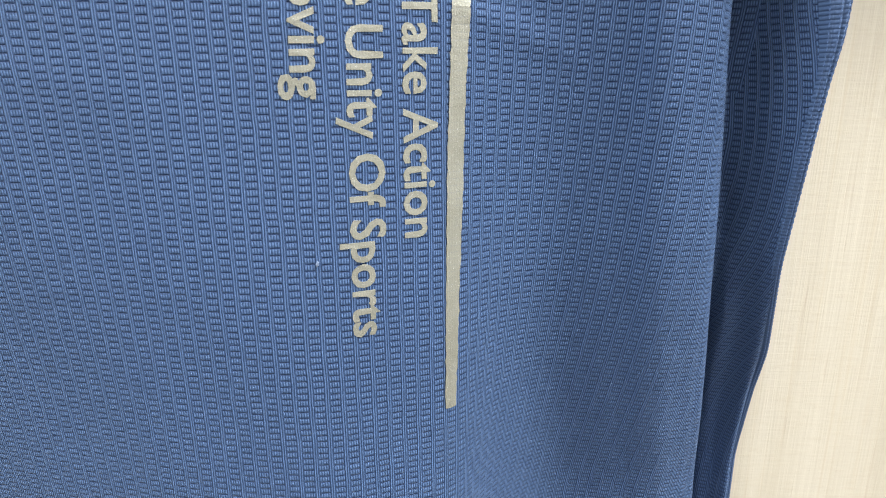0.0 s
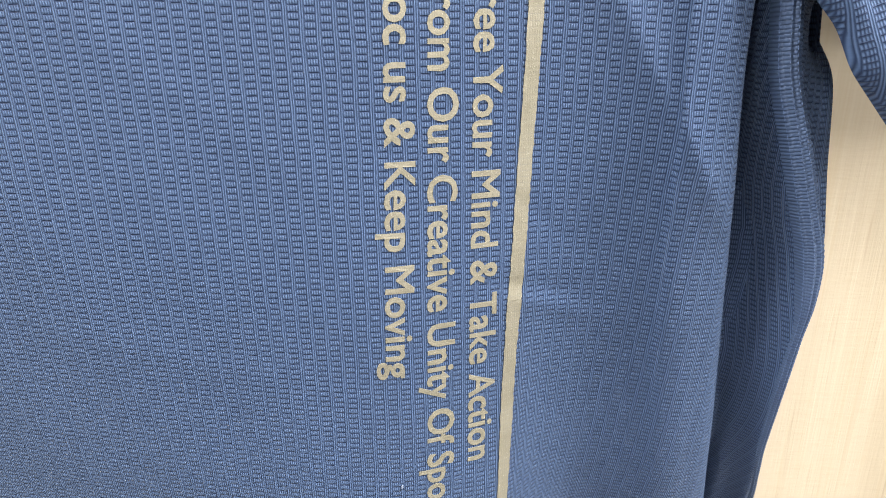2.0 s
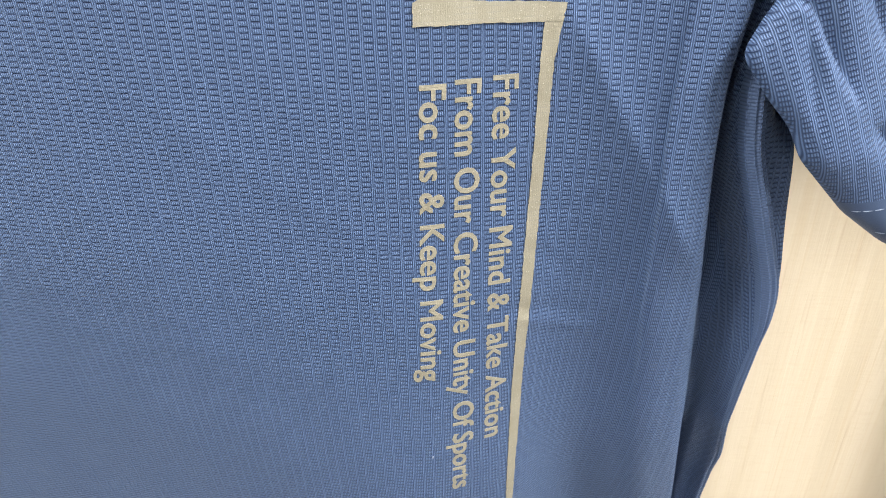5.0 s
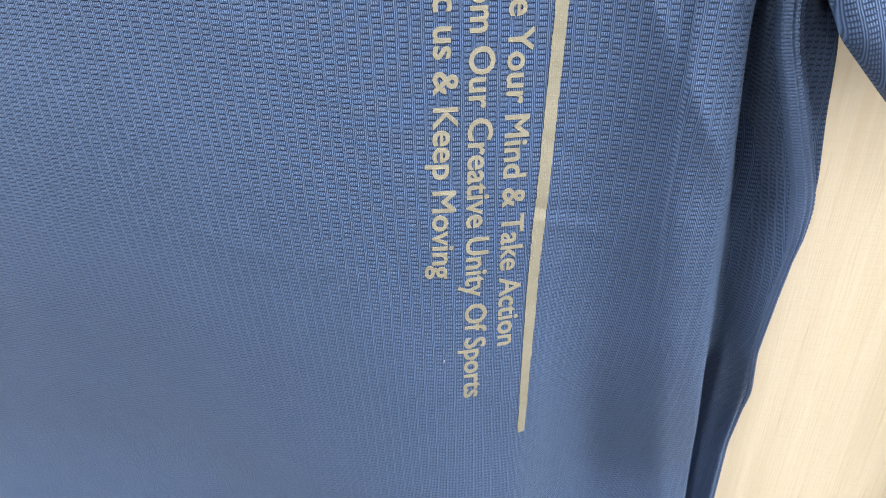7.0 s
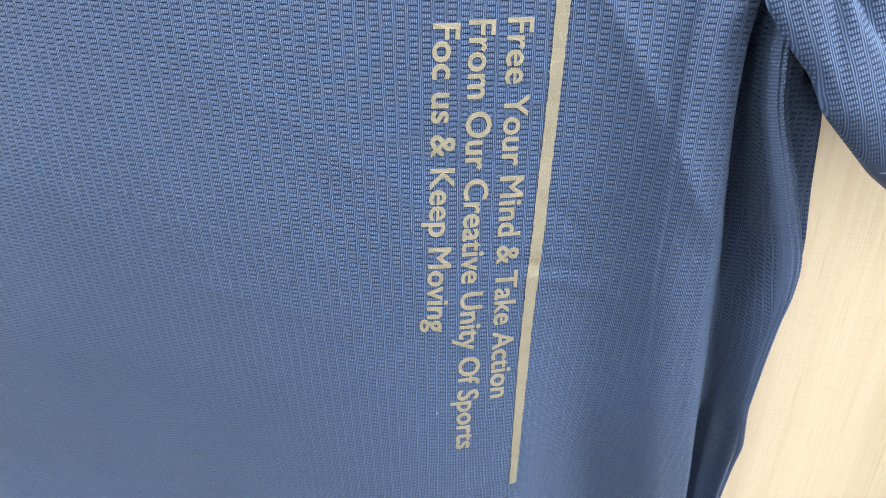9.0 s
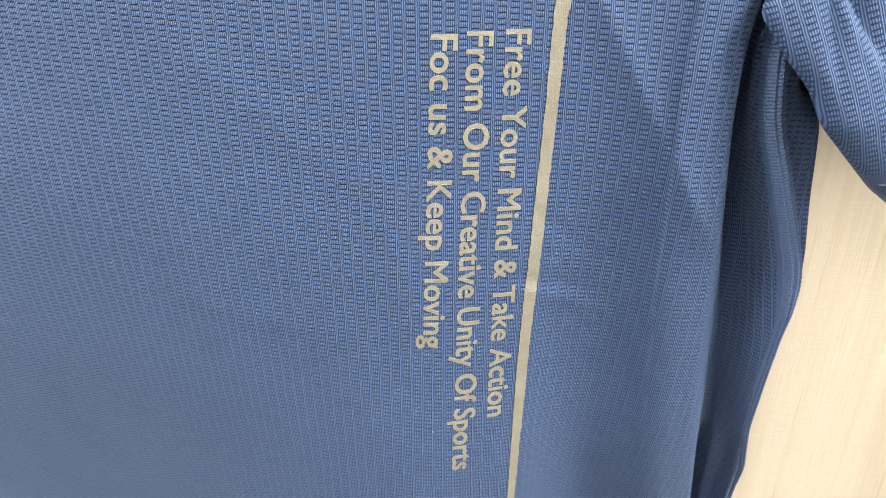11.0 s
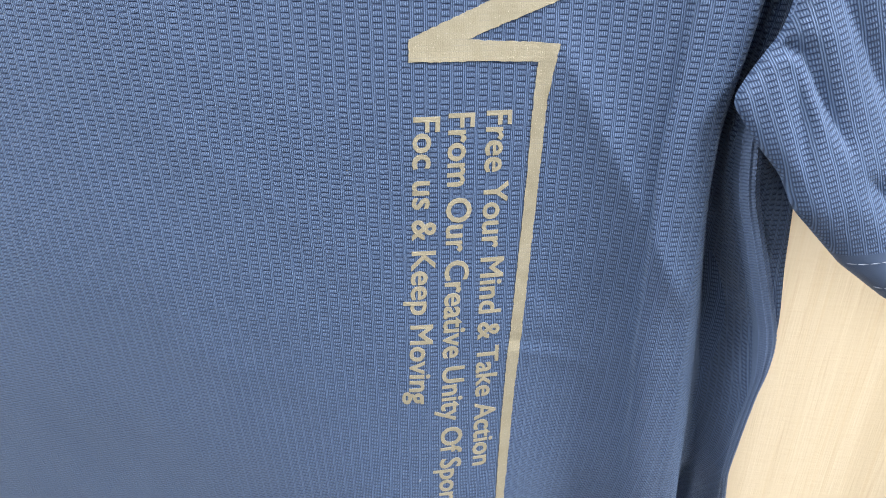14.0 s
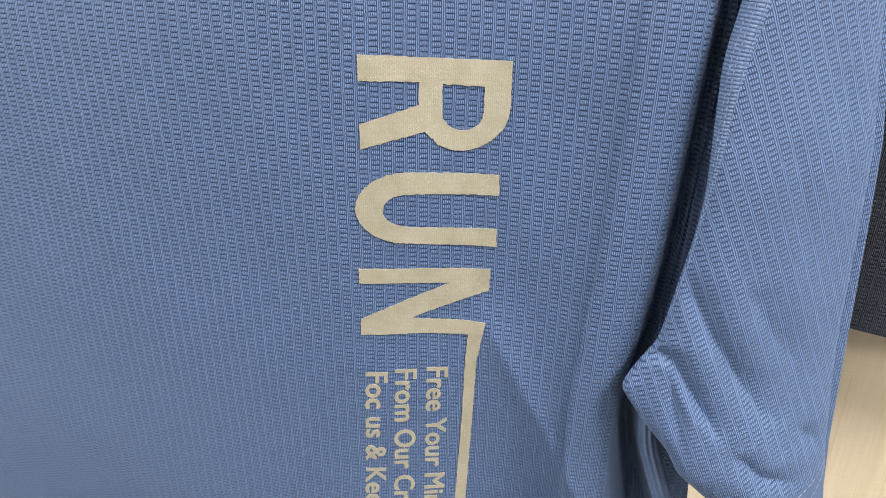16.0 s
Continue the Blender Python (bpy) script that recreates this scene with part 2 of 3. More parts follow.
def xy_of(knots, zs, blur):
    return soft(zs, [(k[0], k[1]) for k in knots], blur), soft(zs, [(k[0], k[2]) for k in knots], blur)


def body_rows(zs):
    """For each height the places of the cloth from the far side across the front, round the fold, to the side edge."""
    (ridge, ry), (edge, ey), (seam, sy) = xy_of(RIDGE, zs, 0.008), xy_of(EDGE, zs, 0.003), xy_of(SIDE_SEAM, zs, 0.004)
    one = np.ones_like(zs)
    high = step(zs, 1.24, 1.31)
    middle = np.exp(-((zs - 1.205) / 0.052) ** 2)
    roll = step(zs, 1.20, 1.275)
    back = ry - 0.139
    pocket = np.maximum(ry, sy) + 0.0120 - 0.0035 * high + 0.013 * middle
    between = lambda share: ridge + (seam - ridge) * share
    f = lambda share: 0.018 + (ridge - 0.018) * share
    cols = [
        (-0.400 * one, 0.178 * one), (-0.375 * one, 0.162 * one), (-0.310 * one, 0.148 * one), (-0.210 * one, 0.1395 * one),
        (-0.130 * one, 0.1350 * one), (-0.080 * one, 0.1335 * one), (-0.050 * one, 0.1330 * one), (-0.029 * one, 0.1345 * one),
        (-0.012 * one, 0.1395 * one), (0.004 * one, 0.1445 + 0.06 * back), (0.018 * one, 0.1472 + 0.52 * back), (f(0.34), 0.1468 + 0.88 * back),
        (f(0.66), 0.1435 + 0.95 * back), (ridge - 0.0115 - 0.002 * roll, ry + 0.0004 + 0.0018 * roll), (ridge - 0.0056 - 0.0007 * roll, ry - 0.0003 + 0.0018 * roll),
        (ridge + 0.0002, ry + 0.0012 + 0.0030 * roll), (between(0.17), ry + 0.0030 + 0.0010 * middle + 0.0026 * roll), (between(0.32), ry + 0.0076 + 0.0060 * middle + 0.0020 * roll),
        (between(0.50), pocket), (between(0.60), pocket + 0.001), (between(0.69), pocket - 0.003),
        (seam - 0.0046, sy + 0.0070), (seam - 0.0008, sy + 0.0014), (0.5 * seam + 0.5 * edge, 0.5 * sy + 0.5 * ey + 0.0005), (edge - 0.0008, ey - 0.001),
        (edge, ey + 0.001), (edge - 0.0015, ey + 0.006),
    ]
    return np.array([c[0] for c in cols]).T, np.array([c[1] for c in cols]).T


def through_knots(k, n):
    """Catmull-Rom through the columns k (rows x knots), n steps a span by list."""
    out = []
    last = k.shape[1] - 1
    for j in range(last):
        p0, p1, p2, p3 = k[:, max(j - 1, 0)], k[:, j], k[:, j + 1], k[:, min(j + 2, last)]
        for i in range(n[j]):
            t = i / n[j]
            out.append(0.5 * (2 * p1 + (p2 - p0) * t + (2 * p0 - 5 * p1 + 4 * p2 - p3) * t * t + (3 * p1 - p0 - 3 * p2 + p3) * t ** 3))
    out.append(k[:, -1])
    return np.array(out).T


def wrinkles(x, z):
    """Creases and unevenness of the front, along y (minus is towards the viewer)."""
    y = 0.00035 * ripple(x, z) * step(0.11 - x, 0.0, 0.05)
    # long slanting crease from the print to the side fold
    a, d = from_line(x, z, (0.019, 1.288), (0.066, 1.204))
    on = step(a, -0.25, 0.10) * (1 - step(a, 0.80, 1.10))
    y = y - 0.0034 * on * np.exp(-np.sqrt(d * d + 0.0005 ** 2) / 0.0080)
    a, d = from_line(x, z, (0.023, 1.350), (0.036, 1.300))
    y = y - 0.0005 * step(a, -0.2, 0.3) * (1 - step(a, 0.7, 1.2)) * np.exp(-np.sqrt(d * d + 0.001 ** 2) / 0.006)
    a, d = from_line(x, z, (0.040, 1.30), (0.060, 1.245))
    y = y - 0.0004 * step(a, -0.2, 0.3) * (1 - step(a, 0.7, 1.2)) * np.exp(-np.sqrt(d * d + 0.0015 ** 2) / 0.008)
    # faint slanting pulls across the chest
    for p, q, h in (((-0.150, 1.345), (-0.095, 1.285), 0.0007), ((-0.105, 1.265), (-0.050, 1.225), 0.0006), ((-0.125, 1.180), (-0.060, 1.165), 0.0005)):
        a, d = from_line(x, z, p, q)
        y = y - h * step(a, -0.3, 0.3) * (1 - step(a, 0.6, 1.3)) * np.exp(-np.sqrt(d * d + 0.0015 ** 2) / 0.008)
    # small pucker beside the stripe
    for p, q, h in (((-0.001, 1.1915), (0.030, 1.183), 0.0005), ((0.004, 1.186), (0.040, 1.172), -0.0006), ((0.008, 1.215), (0.028, 1.196), 0.0004)):
        a, d = from_line(x, z, p, q)
        y = y + h * step(a, -0.15, 0.2) * (1 - step(a, 0.5, 1.1)) * bell(d, 0.0028)
    # upright hollow and swell below the print
    down = 1 - step(z, 1.06, 1.20)
    y = y + 0.0008 * down * bell(x - 0.033, 0.010) - 0.0008 * down * bell(x - 0.014, 0.006)
    # the cloth swings back low on the far side
    y = y + 0.032 * step(-x, 0.01, 0.20) * (1 - step(z, 0.98, 1.26)) ** 1.3
    # creases in the side fold
    for p, q, h in (((0.079, 1.160), (0.094, 1.105), 0.0012), ((0.082, 1.118), (0.096, 1.088), -0.0010), ((0.086, 1.19), (0.092, 1.03), 0.0012)):
        a, d = from_line(x, z, p, q)
        y = y + h * step(a, -0.1, 0.2) * (1 - step(a, 0.8, 1.1)) * bell(d, 0.0022)
    # dark hollow under the arm
    y = y + 0.016 * np.exp(-(((x - 0.0930) / 0.0050) ** 2) - ((z - 1.2600) / 0.0095) ** 2)
    # chest leans back towards the shoulder
    return y + 1.6 * np.clip(z - 1.38, 0, 1) ** 2


STEPS = [6, 12, 24, 30, 26, 22, 16, 14, 14, 12, 12, 12, 10, 8, 4, 4, 6, 8, 8, 6, 5, 4, 6, 5, 3, 4]
BODY_Z = np.linspace(0.84, 1.46, 330)
kx, ky = body_rows(BODY_Z)
BODY_X, BODY_Y = through_knots(kx, STEPS), through_knots(ky, STEPS)
BODY_Y = BODY_Y + wrinkles(BODY_X, BODY_Z[:, None])
RIDGE_COL = sum(STEPS[:14])


def front_y(x, z):
    """Depth of the front of the cloth at x and height z."""
    i = np.clip((z - BODY_Z[0]) / (BODY_Z[1] - BODY_Z[0]), 0, len(BODY_Z) - 1.001)
    lo = int(i)
    ys = [np.interp(x, BODY_X[r, :RIDGE_COL], BODY_Y[r, :RIDGE_COL]) for r in (lo, lo + 1)]
    return ys[0] + (ys[1] - ys[0]) * (i - lo)


def cloth_uv(x, y, z, anchor):
    run = np.concatenate([np.zeros((len(z), 1)), np.cumsum(np.hypot(np.diff(x, axis=1), np.diff(y, axis=1)), axis=1)], axis=1)
    run = run - run[:, anchor:anchor + 1]
    # ease the small changes of length from row to row
    ker = np.ones(25) / 25
    run = np.apply_along_axis(lambda c: np.convolve(np.pad(c, 12, mode="edge"), ker, "valid"), 0, run)
    return np.dstack([run + 1.0, np.broadcast_to(z[:, None], x.shape)])


def points_of(x, y, z):
    return np.dstack([x, y, np.broadcast_to(z[:, None], x.shape)])


shirt = tagged(new("t_shirt"), "blue eyelet-knit sports t-shirt with silver print hanging against pale wood board", "t-shirt")
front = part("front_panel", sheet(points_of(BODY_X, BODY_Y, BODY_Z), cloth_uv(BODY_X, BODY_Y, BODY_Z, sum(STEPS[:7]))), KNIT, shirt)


def back_panel():
    """The rear of the body, from the side edge behind the front."""
    zs = np.linspace(0.84, 1.46, 60)
    edge, ey = xy_of(EDGE, zs, 0.003)
    one = np.ones_like(zs)
    x = np.array([edge - 0.0015, edge - 0.004, edge - 0.02, 0.03 * one, -0.10 * one, -0.28 * one, -0.385 * one, -0.40 * one]).T
    y = np.array([ey + 0.006, ey + 0.013, ey + 0.020, 0.205 + 0.3 * (ey - 0.165), 0.205 * one, 0.200 * one, 0.188 * one, 0.178 * one]).T
    n = [4, 5, 5, 8, 8, 5, 3]
    x, y = through_knots(x, n), through_knots(y, n)
    return part("back_panel", sheet(points_of(x, y, zs), cloth_uv(x, y, zs, 0)), KNIT, shirt)


back_panel()


def shoulder():
    """Closes the top between front and back."""
    r = -1
    xs, ys = BODY_X[r, ::6], BODY_Y[r, ::6]
    rows = []
    for t in np.linspace(0, 1, 8):
        rows.append(np.array([xs, ys + (0.199 - ys) * t, 1.46 + 0.012 * math.sin(math.pi * t) + 0.0 * xs]).T)
    pts = np.array(rows)
    return part("shoulder", sheet(pts, pts[:, :, :2]), KNIT, shirt)


shoulder()


# ---- seams with their threads ----
def ribbon(name, places, widths, depth, ribs, material, parent, label=""):
    """A raised seam band along places (x, y, z), ribbed across."""
    n = len(places)
    m = ribs * 6 + 1
    pts, uvs = np.zeros((n, m, 3)), np.zeros((n, m, 2))
    run = 0.0
    for i, p in enumerate(places):
        q = places[min(i + 1, n - 1)] - places[max(i - 1, 0)]
        if i:
            run += np.linalg.norm(p - places[i - 1])
        side = np.array([q[2], 0, -q[0]])
        side = side / np.linalg.norm(side)
        for j in range(m):
            f = j / (m - 1)
            lift = depth * min(1.0, widths[i] / 0.005) * min(1.0, 6 * f, 6 * (1 - f)) * (0.72 + 0.28 * abs(math.sin(math.pi * ribs * f)))
            pts[i, j] = p + side * (f - 0.5) * widths[i] + np.array([0, -lift + 0.0035 * (2 * f - 1) ** 2 * widths[i] / 0.008, 0])
            uvs[i, j] = (f * widths[i], run)
    return part(name, sheet(pts, uvs), material, parent, label), pts


def threads(name, lines, length, gap, thick, material, parent, label=""):
    """Rows of single stitches along lines of points: short raised bars, rounded by their bevels."""
    verts, faces = [], []
    for line in lines:
        line = np.asarray(line)
        seg = np.linalg.norm(np.diff(line, axis=0), axis=1)
        run = np.concatenate([[0], np.cumsum(seg)])
        s = 0.0
        while s + length < run[-1]:
            ends = [np.array([np.interp(v, run, line[:, c]) for c in range(3)]) for v in (s, s + length * 0.5, s + length)]
            d = ends[2] - ends[0]
            d = d / (np.linalg.norm(d) + 1e-9)
            side = np.cross(d, (0, 1, 0))
            side = side / (np.linalg.norm(side) + 1e-9)
            up = np.array([0, -1, 0])
            b = len(verts)
            for e, w in zip(ends, (0.35, 1.0, 0.35)):
                for a in range(6):
                    ang = a * math.pi / 3
                    verts.append(tuple(e + thick * w * (side * math.cos(ang) + up * (math.sin(ang) * 0.8 + 0.35 * (w - 0.35)))))
            for r in (0, 6):
                for a in range(6):
                    c = (a + 1) % 6
                    faces.append((b + r + a, b + r + c, b + r + 6 + c, b + r + 6 + a))
            faces.append(tuple(b + a for a in range(6)))
            faces.append(tuple(b + 12 + a for a in reversed(range(6))))
            s += length + gap * (0.85 + 0.3 * random.random())
    me = bpy.data.meshes.new(name)
    me.from_pydata(verts, [], faces)
    me.materials.append(material)
    me.polygons.foreach_set("use_smooth", [True] * len(me.polygons))
    ob = new(name, me)
    ob.parent = parent
    return tagged(ob, label, kind="stuff")


def side_seam():
    zs = np.linspace(1.285, 0.86, 210)
    (xs, ys), (es, ey) = xy_of(SIDE_SEAM, zs, 0.004), xy_of(EDGE, zs, 0.003)
    low = 1 - step(zs, 1.165, 1.195)
    width = 0.0080 - 0.0045 * low
    xs = xs + low * (es - xs - 0.0010)
    ys = ys - 0.0006 + low * (ey - ys - 0.001)
    band, pts = ribbon("side_seam", np.array([xs, ys, zs]).T, width, 0.0024, 4, SEAM, shirt, "flat-locked side seam")
    rows = [pts[:, j] + np.array([0, -0.0002, 0]) for j in (3, 9, 15, 21)]
    threads("seam_stitches", [r[:110] for r in rows], 0.0013, 0.0005, 0.00022, SEAM_THREAD, band)


side_seam()

# ---- the sleeve: a flattened tube that hangs over the side ----
SLEEVE_IN = [(0.0, 0.0885, 0.152, 1.470), (0.20, 0.0870, 0.143, 1.405), (0.25, 0.0835, 0.141, 1.388), (0.35, 0.0822, 0.140, 1.352),
             (0.40, 0.0800, 0.140, 1.333), (0.51, 0.0745, 0.1395, 1.299), (0.56, 0.0680, 0.1385, 1.2885), (0.60, 0.0640, 0.1375, 1.2800),
             (0.66, 0.0725, 0.1370, 1.2685), (0.72, 0.0812, 0.1368, 1.2590), (0.77, 0.0866, 0.1370, 1.2490), (0.90, 0.1070, 0.1430, 1.2290), (1.0, 0.1230, 0.1470, 1.2175)]
SLEEVE_OUT = [(0.0, 0.112, 0.178, 1.470), (0.20, 0.130, 0.173, 1.410), (0.36, 0.1375, 0.169, 1.3635), (0.46, 0.1400, 0.168, 1.3315),
              (0.55, 0.1420, 0.168, 1.3050), (0.65, 0.1440, 0.168, 1.2800), (0.86, 0.1470, 0.169, 1.2480), (1.0, 0.1490, 0.167, 1.2260)]


def curve3(knots, ts):
    k = np.array(knots)
    out = 0
    for d in np.linspace(-0.012, 0.012, 5):
        out = out + np.array([np.interp(np.clip(ts + d, 0, 1), k[:, 0], k[:, c]) for c in (1, 2, 3)]).T
    return out / 5


FOLDS = [  # places along the crease, depth, width on its lower and its upper side
    ([(0.0680, 1.2860), (0.0705, 1.2920), (0.0750, 1.2955), (0.0800, 1.2930), (0.0850, 1.2845), (0.0925, 1.2735), (0.1035, 1.2600)], 0.0036, 0.0014, 0.0026),
    ([(0.0775, 1.3260), (0.0890, 1.3050), (0.1005, 1.2880), (0.1110, 1.2745), (0.1260, 1.2660)], 0.0032, 0.0024, 0.0046),
    ([(0.0775, 1.2940), (0.0803, 1.2840), (0.0850, 1.2670), (0.0900, 1.2540)], 0.0018, 0.0022, 0.0016),
    ([(0.0980, 1.3220), (0.1100, 1.3030), (0.1260, 1.2860)], 0.0016, 0.0040, 0.0050),
    ([(0.1030, 1.2610), (0.1150, 1.2500), (0.1330, 1.2440)], 0.0030, 0.0030, 0.0030),
    ([(0.1260, 1.2660), (0.1400, 1.2540)], 0.0026, 0.0030, 0.0030),
    ([(0.1040, 1.3700), (0.1200, 1.3200)], 0.0012, 0.0060, 0.0060),
    ([(0.1170, 1.3900), (0.1300, 1.3350)], 0.0014, 0.0050, 0.0060),
]


def crease(x, z, line):
    """Signed distance to a line of places (plus is above it) and the share along it."""
    best, share = np.full_like(x, 9.0), np.zeros_like(x)
    total = sum(math.dist(a, b) for a, b in zip(line, line[1:]))
    run = 0.0
    for a, b in zip(line, line[1:]):
        n = math.dist(a, b)
        dx, dz = (b[0] - a[0]) / n, (b[1] - a[1]) / n
        raw = (x - a[0]) * dx + (z - a[1]) * dz
        al = np.clip(raw, 0, n)
        d = np.hypot(x - a[0] - al * dx, z - a[1] - al * dz)
        side = np.where((z - a[1]) * dx - (x - a[0]) * dz > 0, 1.0, -1.0)
        near = d < np.abs(best)
        best, share = np.where(near, d * side, best), np.where(near, (run + al) / total, share)
        run += n
    return best, share


def sleeve_point(s, ts):
    a, b = curve3(SLEEVE_IN, ts), curve3(SLEEVE_OUT, ts)
    p = a + (b - a) * s
    p[:, 1] -= math.sin(math.pi * min(s * 1.06, 1.0)) ** 0.45 * (0.005 + 0.011 * step(ts, 0.0, 0.85))
    # the hem sags between its corners
    p[:, 2] -= 0.0012 * math.sin(math.pi * s) * step(ts, 0.75, 1.0)
    x, z = p[:, 0].copy(), p[:, 2].copy()
    edge = min(1.0, s / 0.06, (1 - s) / 0.06)
    for line, h, low, high in FOLDS:
        d, al = crease(x, z, line)
        w = np.where(d > 0, high, low)
        on = (0.25 + 0.75 * step(al, 0.0, 0.2)) * (1 - step(al, 0.55, 1.0)) * edge
        p[:, 1] += on * h * (np.exp(-np.sqrt(d * d + 0.0005 ** 2) / w) - 0.25 * bell(np.abs(d) - 2.2 * w, 1.4 * w))
    p[:, 1] += 0.0005 * ripple(x * 1.7, z * 1.3, 2.0) * edge
    return p


def sleeve():
    ts = np.linspace(0, 1, 300)
    ss = np.linspace(0, 1, 110)
    fronts = np.array([sleeve_point(s, ts) for s in ss])
    # the rear layer closes the tube behind
    back_s = np.linspace(1, 0, 24)[1:]
    backs = []
    for s in back_s:
        p = curve3(SLEEVE_IN, ts) * (1 - s) + curve3(SLEEVE_OUT, ts) * s
        p[:, 1] += 0.009 * math.sin(math.pi * s) ** 0.6
        p[:, 0] += 0.002 * math.sin(math.pi * s)
        backs.append(p)
    pts = np.concatenate([fronts, np.array(backs)], axis=0)
    pts = np.transpose(pts, (1, 0, 2))
    # the knit runs askew over the sleeve
    ca, sa = math.cos(math.radians(24)), math.sin(math.radians(24))
    uvs = np.dstack([pts[:, :, 0] * ca + pts[:, :, 2] * sa + 3.0, pts[:, :, 0] * sa - pts[:, :, 2] * ca + 4.0])
    cuff = 259
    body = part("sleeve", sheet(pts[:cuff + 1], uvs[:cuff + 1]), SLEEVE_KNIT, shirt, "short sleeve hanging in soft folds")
    part("sleeve_hem", sheet(pts[cuff:], uvs[cuff:]), HEM, body, "plain doubled hem band")
    rows = []
    for t0, t1, s0 in ((0.885, 0.865, 0.04), (0.950, 0.885, 0.05)):
        line = []
        for s in np.linspace(s0, 0.985, 60):
            t = t0 + (t1 - t0) * step(s, 0.25, 1.0)
            line.append(sleeve_point(s, np.array([t]))[0] + np.array([0, -0.0003, 0]))
        rows.append(line)
    threads("hem_stitches", rows, 0.0026, 0.0005, 0.00021, THREAD, body, "pale twin rows of hem stitching")
    # armhole band of close stitching
    tt = np.linspace(0.0, 0.50, 110)
    line = curve3(SLEEVE_IN, tt) + np.array([0.0008, -0.0016, 0])
    widths = 0.0085 - 0.0074 * step(tt, 0.20, 0.43)
    band, bp = ribbon("armhole_seam", line, widths, 0.0010, 3, SEAM, shirt, "flat-locked armhole seam")
    threads("seam_stitches", [bp[:, j] + np.array([0, -0.0002, 0]) for j in (3, 6, 12, 15)], 0.0014, 0.0006, 0.00024, SEAM_THREAD, band)


sleeve()


# ---- the silver print ----
def outline_mesh(loops, cut, thick):
    """A flat shape with holes in (x, z), cut into strips so that it can follow the cloth, and raised by thick."""
    cu = bpy.data.curves.new("shape", "CURVE")
    cu.dimensions, cu.fill_mode = "2D", "BOTH"
    for loop in loops:
        sp = cu.splines.new("POLY")
        sp.points.add(len(loop) - 1)
        for p, (x, z) in zip(sp.points, loop):
            p.co = (x, z, 0, 1)
        sp.use_cyclic_u = True
    return lay_on_cloth(flat_mesh(cu), cut, thick)


def flat_mesh(cu):
    ob = new("shape", cu)
    me = bpy.data.meshes.new_from_object(ob.evaluated_get(bpy.context.evaluated_depsgraph_get()))
    bpy.data.objects.remove(ob)
    bm = bmesh.new()
    bm.from_mesh(me)
    bpy.data.meshes.remove(me)
    bpy.data.curves.remove(cu)
    bmesh.ops.remove_doubles(bm, verts=bm.verts, dist=1e-6)
    return bm


def lay_on_cloth(bm, cut, thick):
    """bm lies flat in (x, z, 0): bends it onto the front of the cloth."""
    if cut:
        xs, zs = [v.co.x for v in bm.verts], [v.co.y for v in bm.verts]
        for axis, low, high in ((0, min(xs), max(xs)), (1, min(zs), max(zs))):
            n = int((high - low) / cut)
            for i in range(1, n + 1):
                at = low + (high - low) * i / (n + 1)
                co, no = [(at, 0, 0), (0, at, 0)][axis], [(1, 0, 0), (0, 1, 0)][axis]
                bmesh.ops.bisect_plane(bm, geom=bm.verts[:] + bm.edges[:] + bm.faces[:], plane_co=co, plane_no=no)
    # the print's rim is a little ragged where it crosses the ribs
    fray = 0.00016 if cut else 0.00007
    for v in {v for e in bm.edges if len(e.link_faces) == 1 for v in e.verts}:
        v.co.x += random.uniform(-fray, fray)
        v.co.y += random.uniform(-fray, fray)
    top = bm.faces[:]
    made = bmesh.ops.extrude_face_region(bm, geom=top)
    raised = {g for g in made["geom"] if isinstance(g, bmesh.types.BMVert)}
    for v in bm.verts:
        x, z = v.co.x, v.co.y
        v.co = (x, front_y(x, z) - (thick if v in raised else -0.0004) - 0.00005, z)
    bmesh.ops.recalc_face_normals(bm, faces=bm.faces[:])
    return bm


def arc(cx, cz, rx, rz, a0, a1, n=9):
    return [(cx + rx * math.cos(math.radians(a0 + (a1 - a0) * i / n)), cz + rz * math.sin(math.radians(a0 + (a1 - a0) * i / n))) for i in range(n + 1)]


def in_cap(loop, base, top):
    """From (share of the letter's height, z) to (x, z)."""
    return [(base + (top - base) * h, z) for h, z in loop]


def big_letters():
    r = [(0, 1.3870), (1, 1.3855)] + arc(0.66, 1.3715, 0.34, 0.0145, 0, -100, 12) + [(0.52, 1.3588), (0.43, 1.3632), (0, 1.3576), (0, 1.3657), (0.39, 1.3717), (0.39, 1.3789), (0, 1.3791)]
    hole = [(0.54, 1.3782), (0.82, 1.3776)] + arc(0.68, 1.3692, 0.14, 0.0056, 0, -180, 10)
    u = [(1, 1.3490), (1, 1.3419)] + [(0.45, 1.3423)] + arc(0.36, 1.3365, 0.17, 0.0058, 90, 270, 12) + [(0.45, 1.3304), (1, 1.3297), (1, 1.3232)] + arc(0.36, 1.3372, 0.36, 0.0126, 270, 90, 16)
    n = [(0, 1.3096), (0, 1.3152), (1, 1.3146), (1, 1.3064), (0.37, 1.2951), (0.985, 1.2938), (0.965, 1.2886), (0.45, 1.2889), (0, 1.2891), (0, 1.2956), (0.69, 1.3092)]
    for loops, base, top in (((r, hole), -0.0263, 0.0202), ((u,), -0.0287, 0.0178), ((n,), -0.0284, 0.0160)):
        part("letter", outline_mesh([in_cap(l, base, top) for l in loops], 0.0013, 0.00040), FOIL, front, "large champagne-silver capital letter", smooth=False)


big_letters()


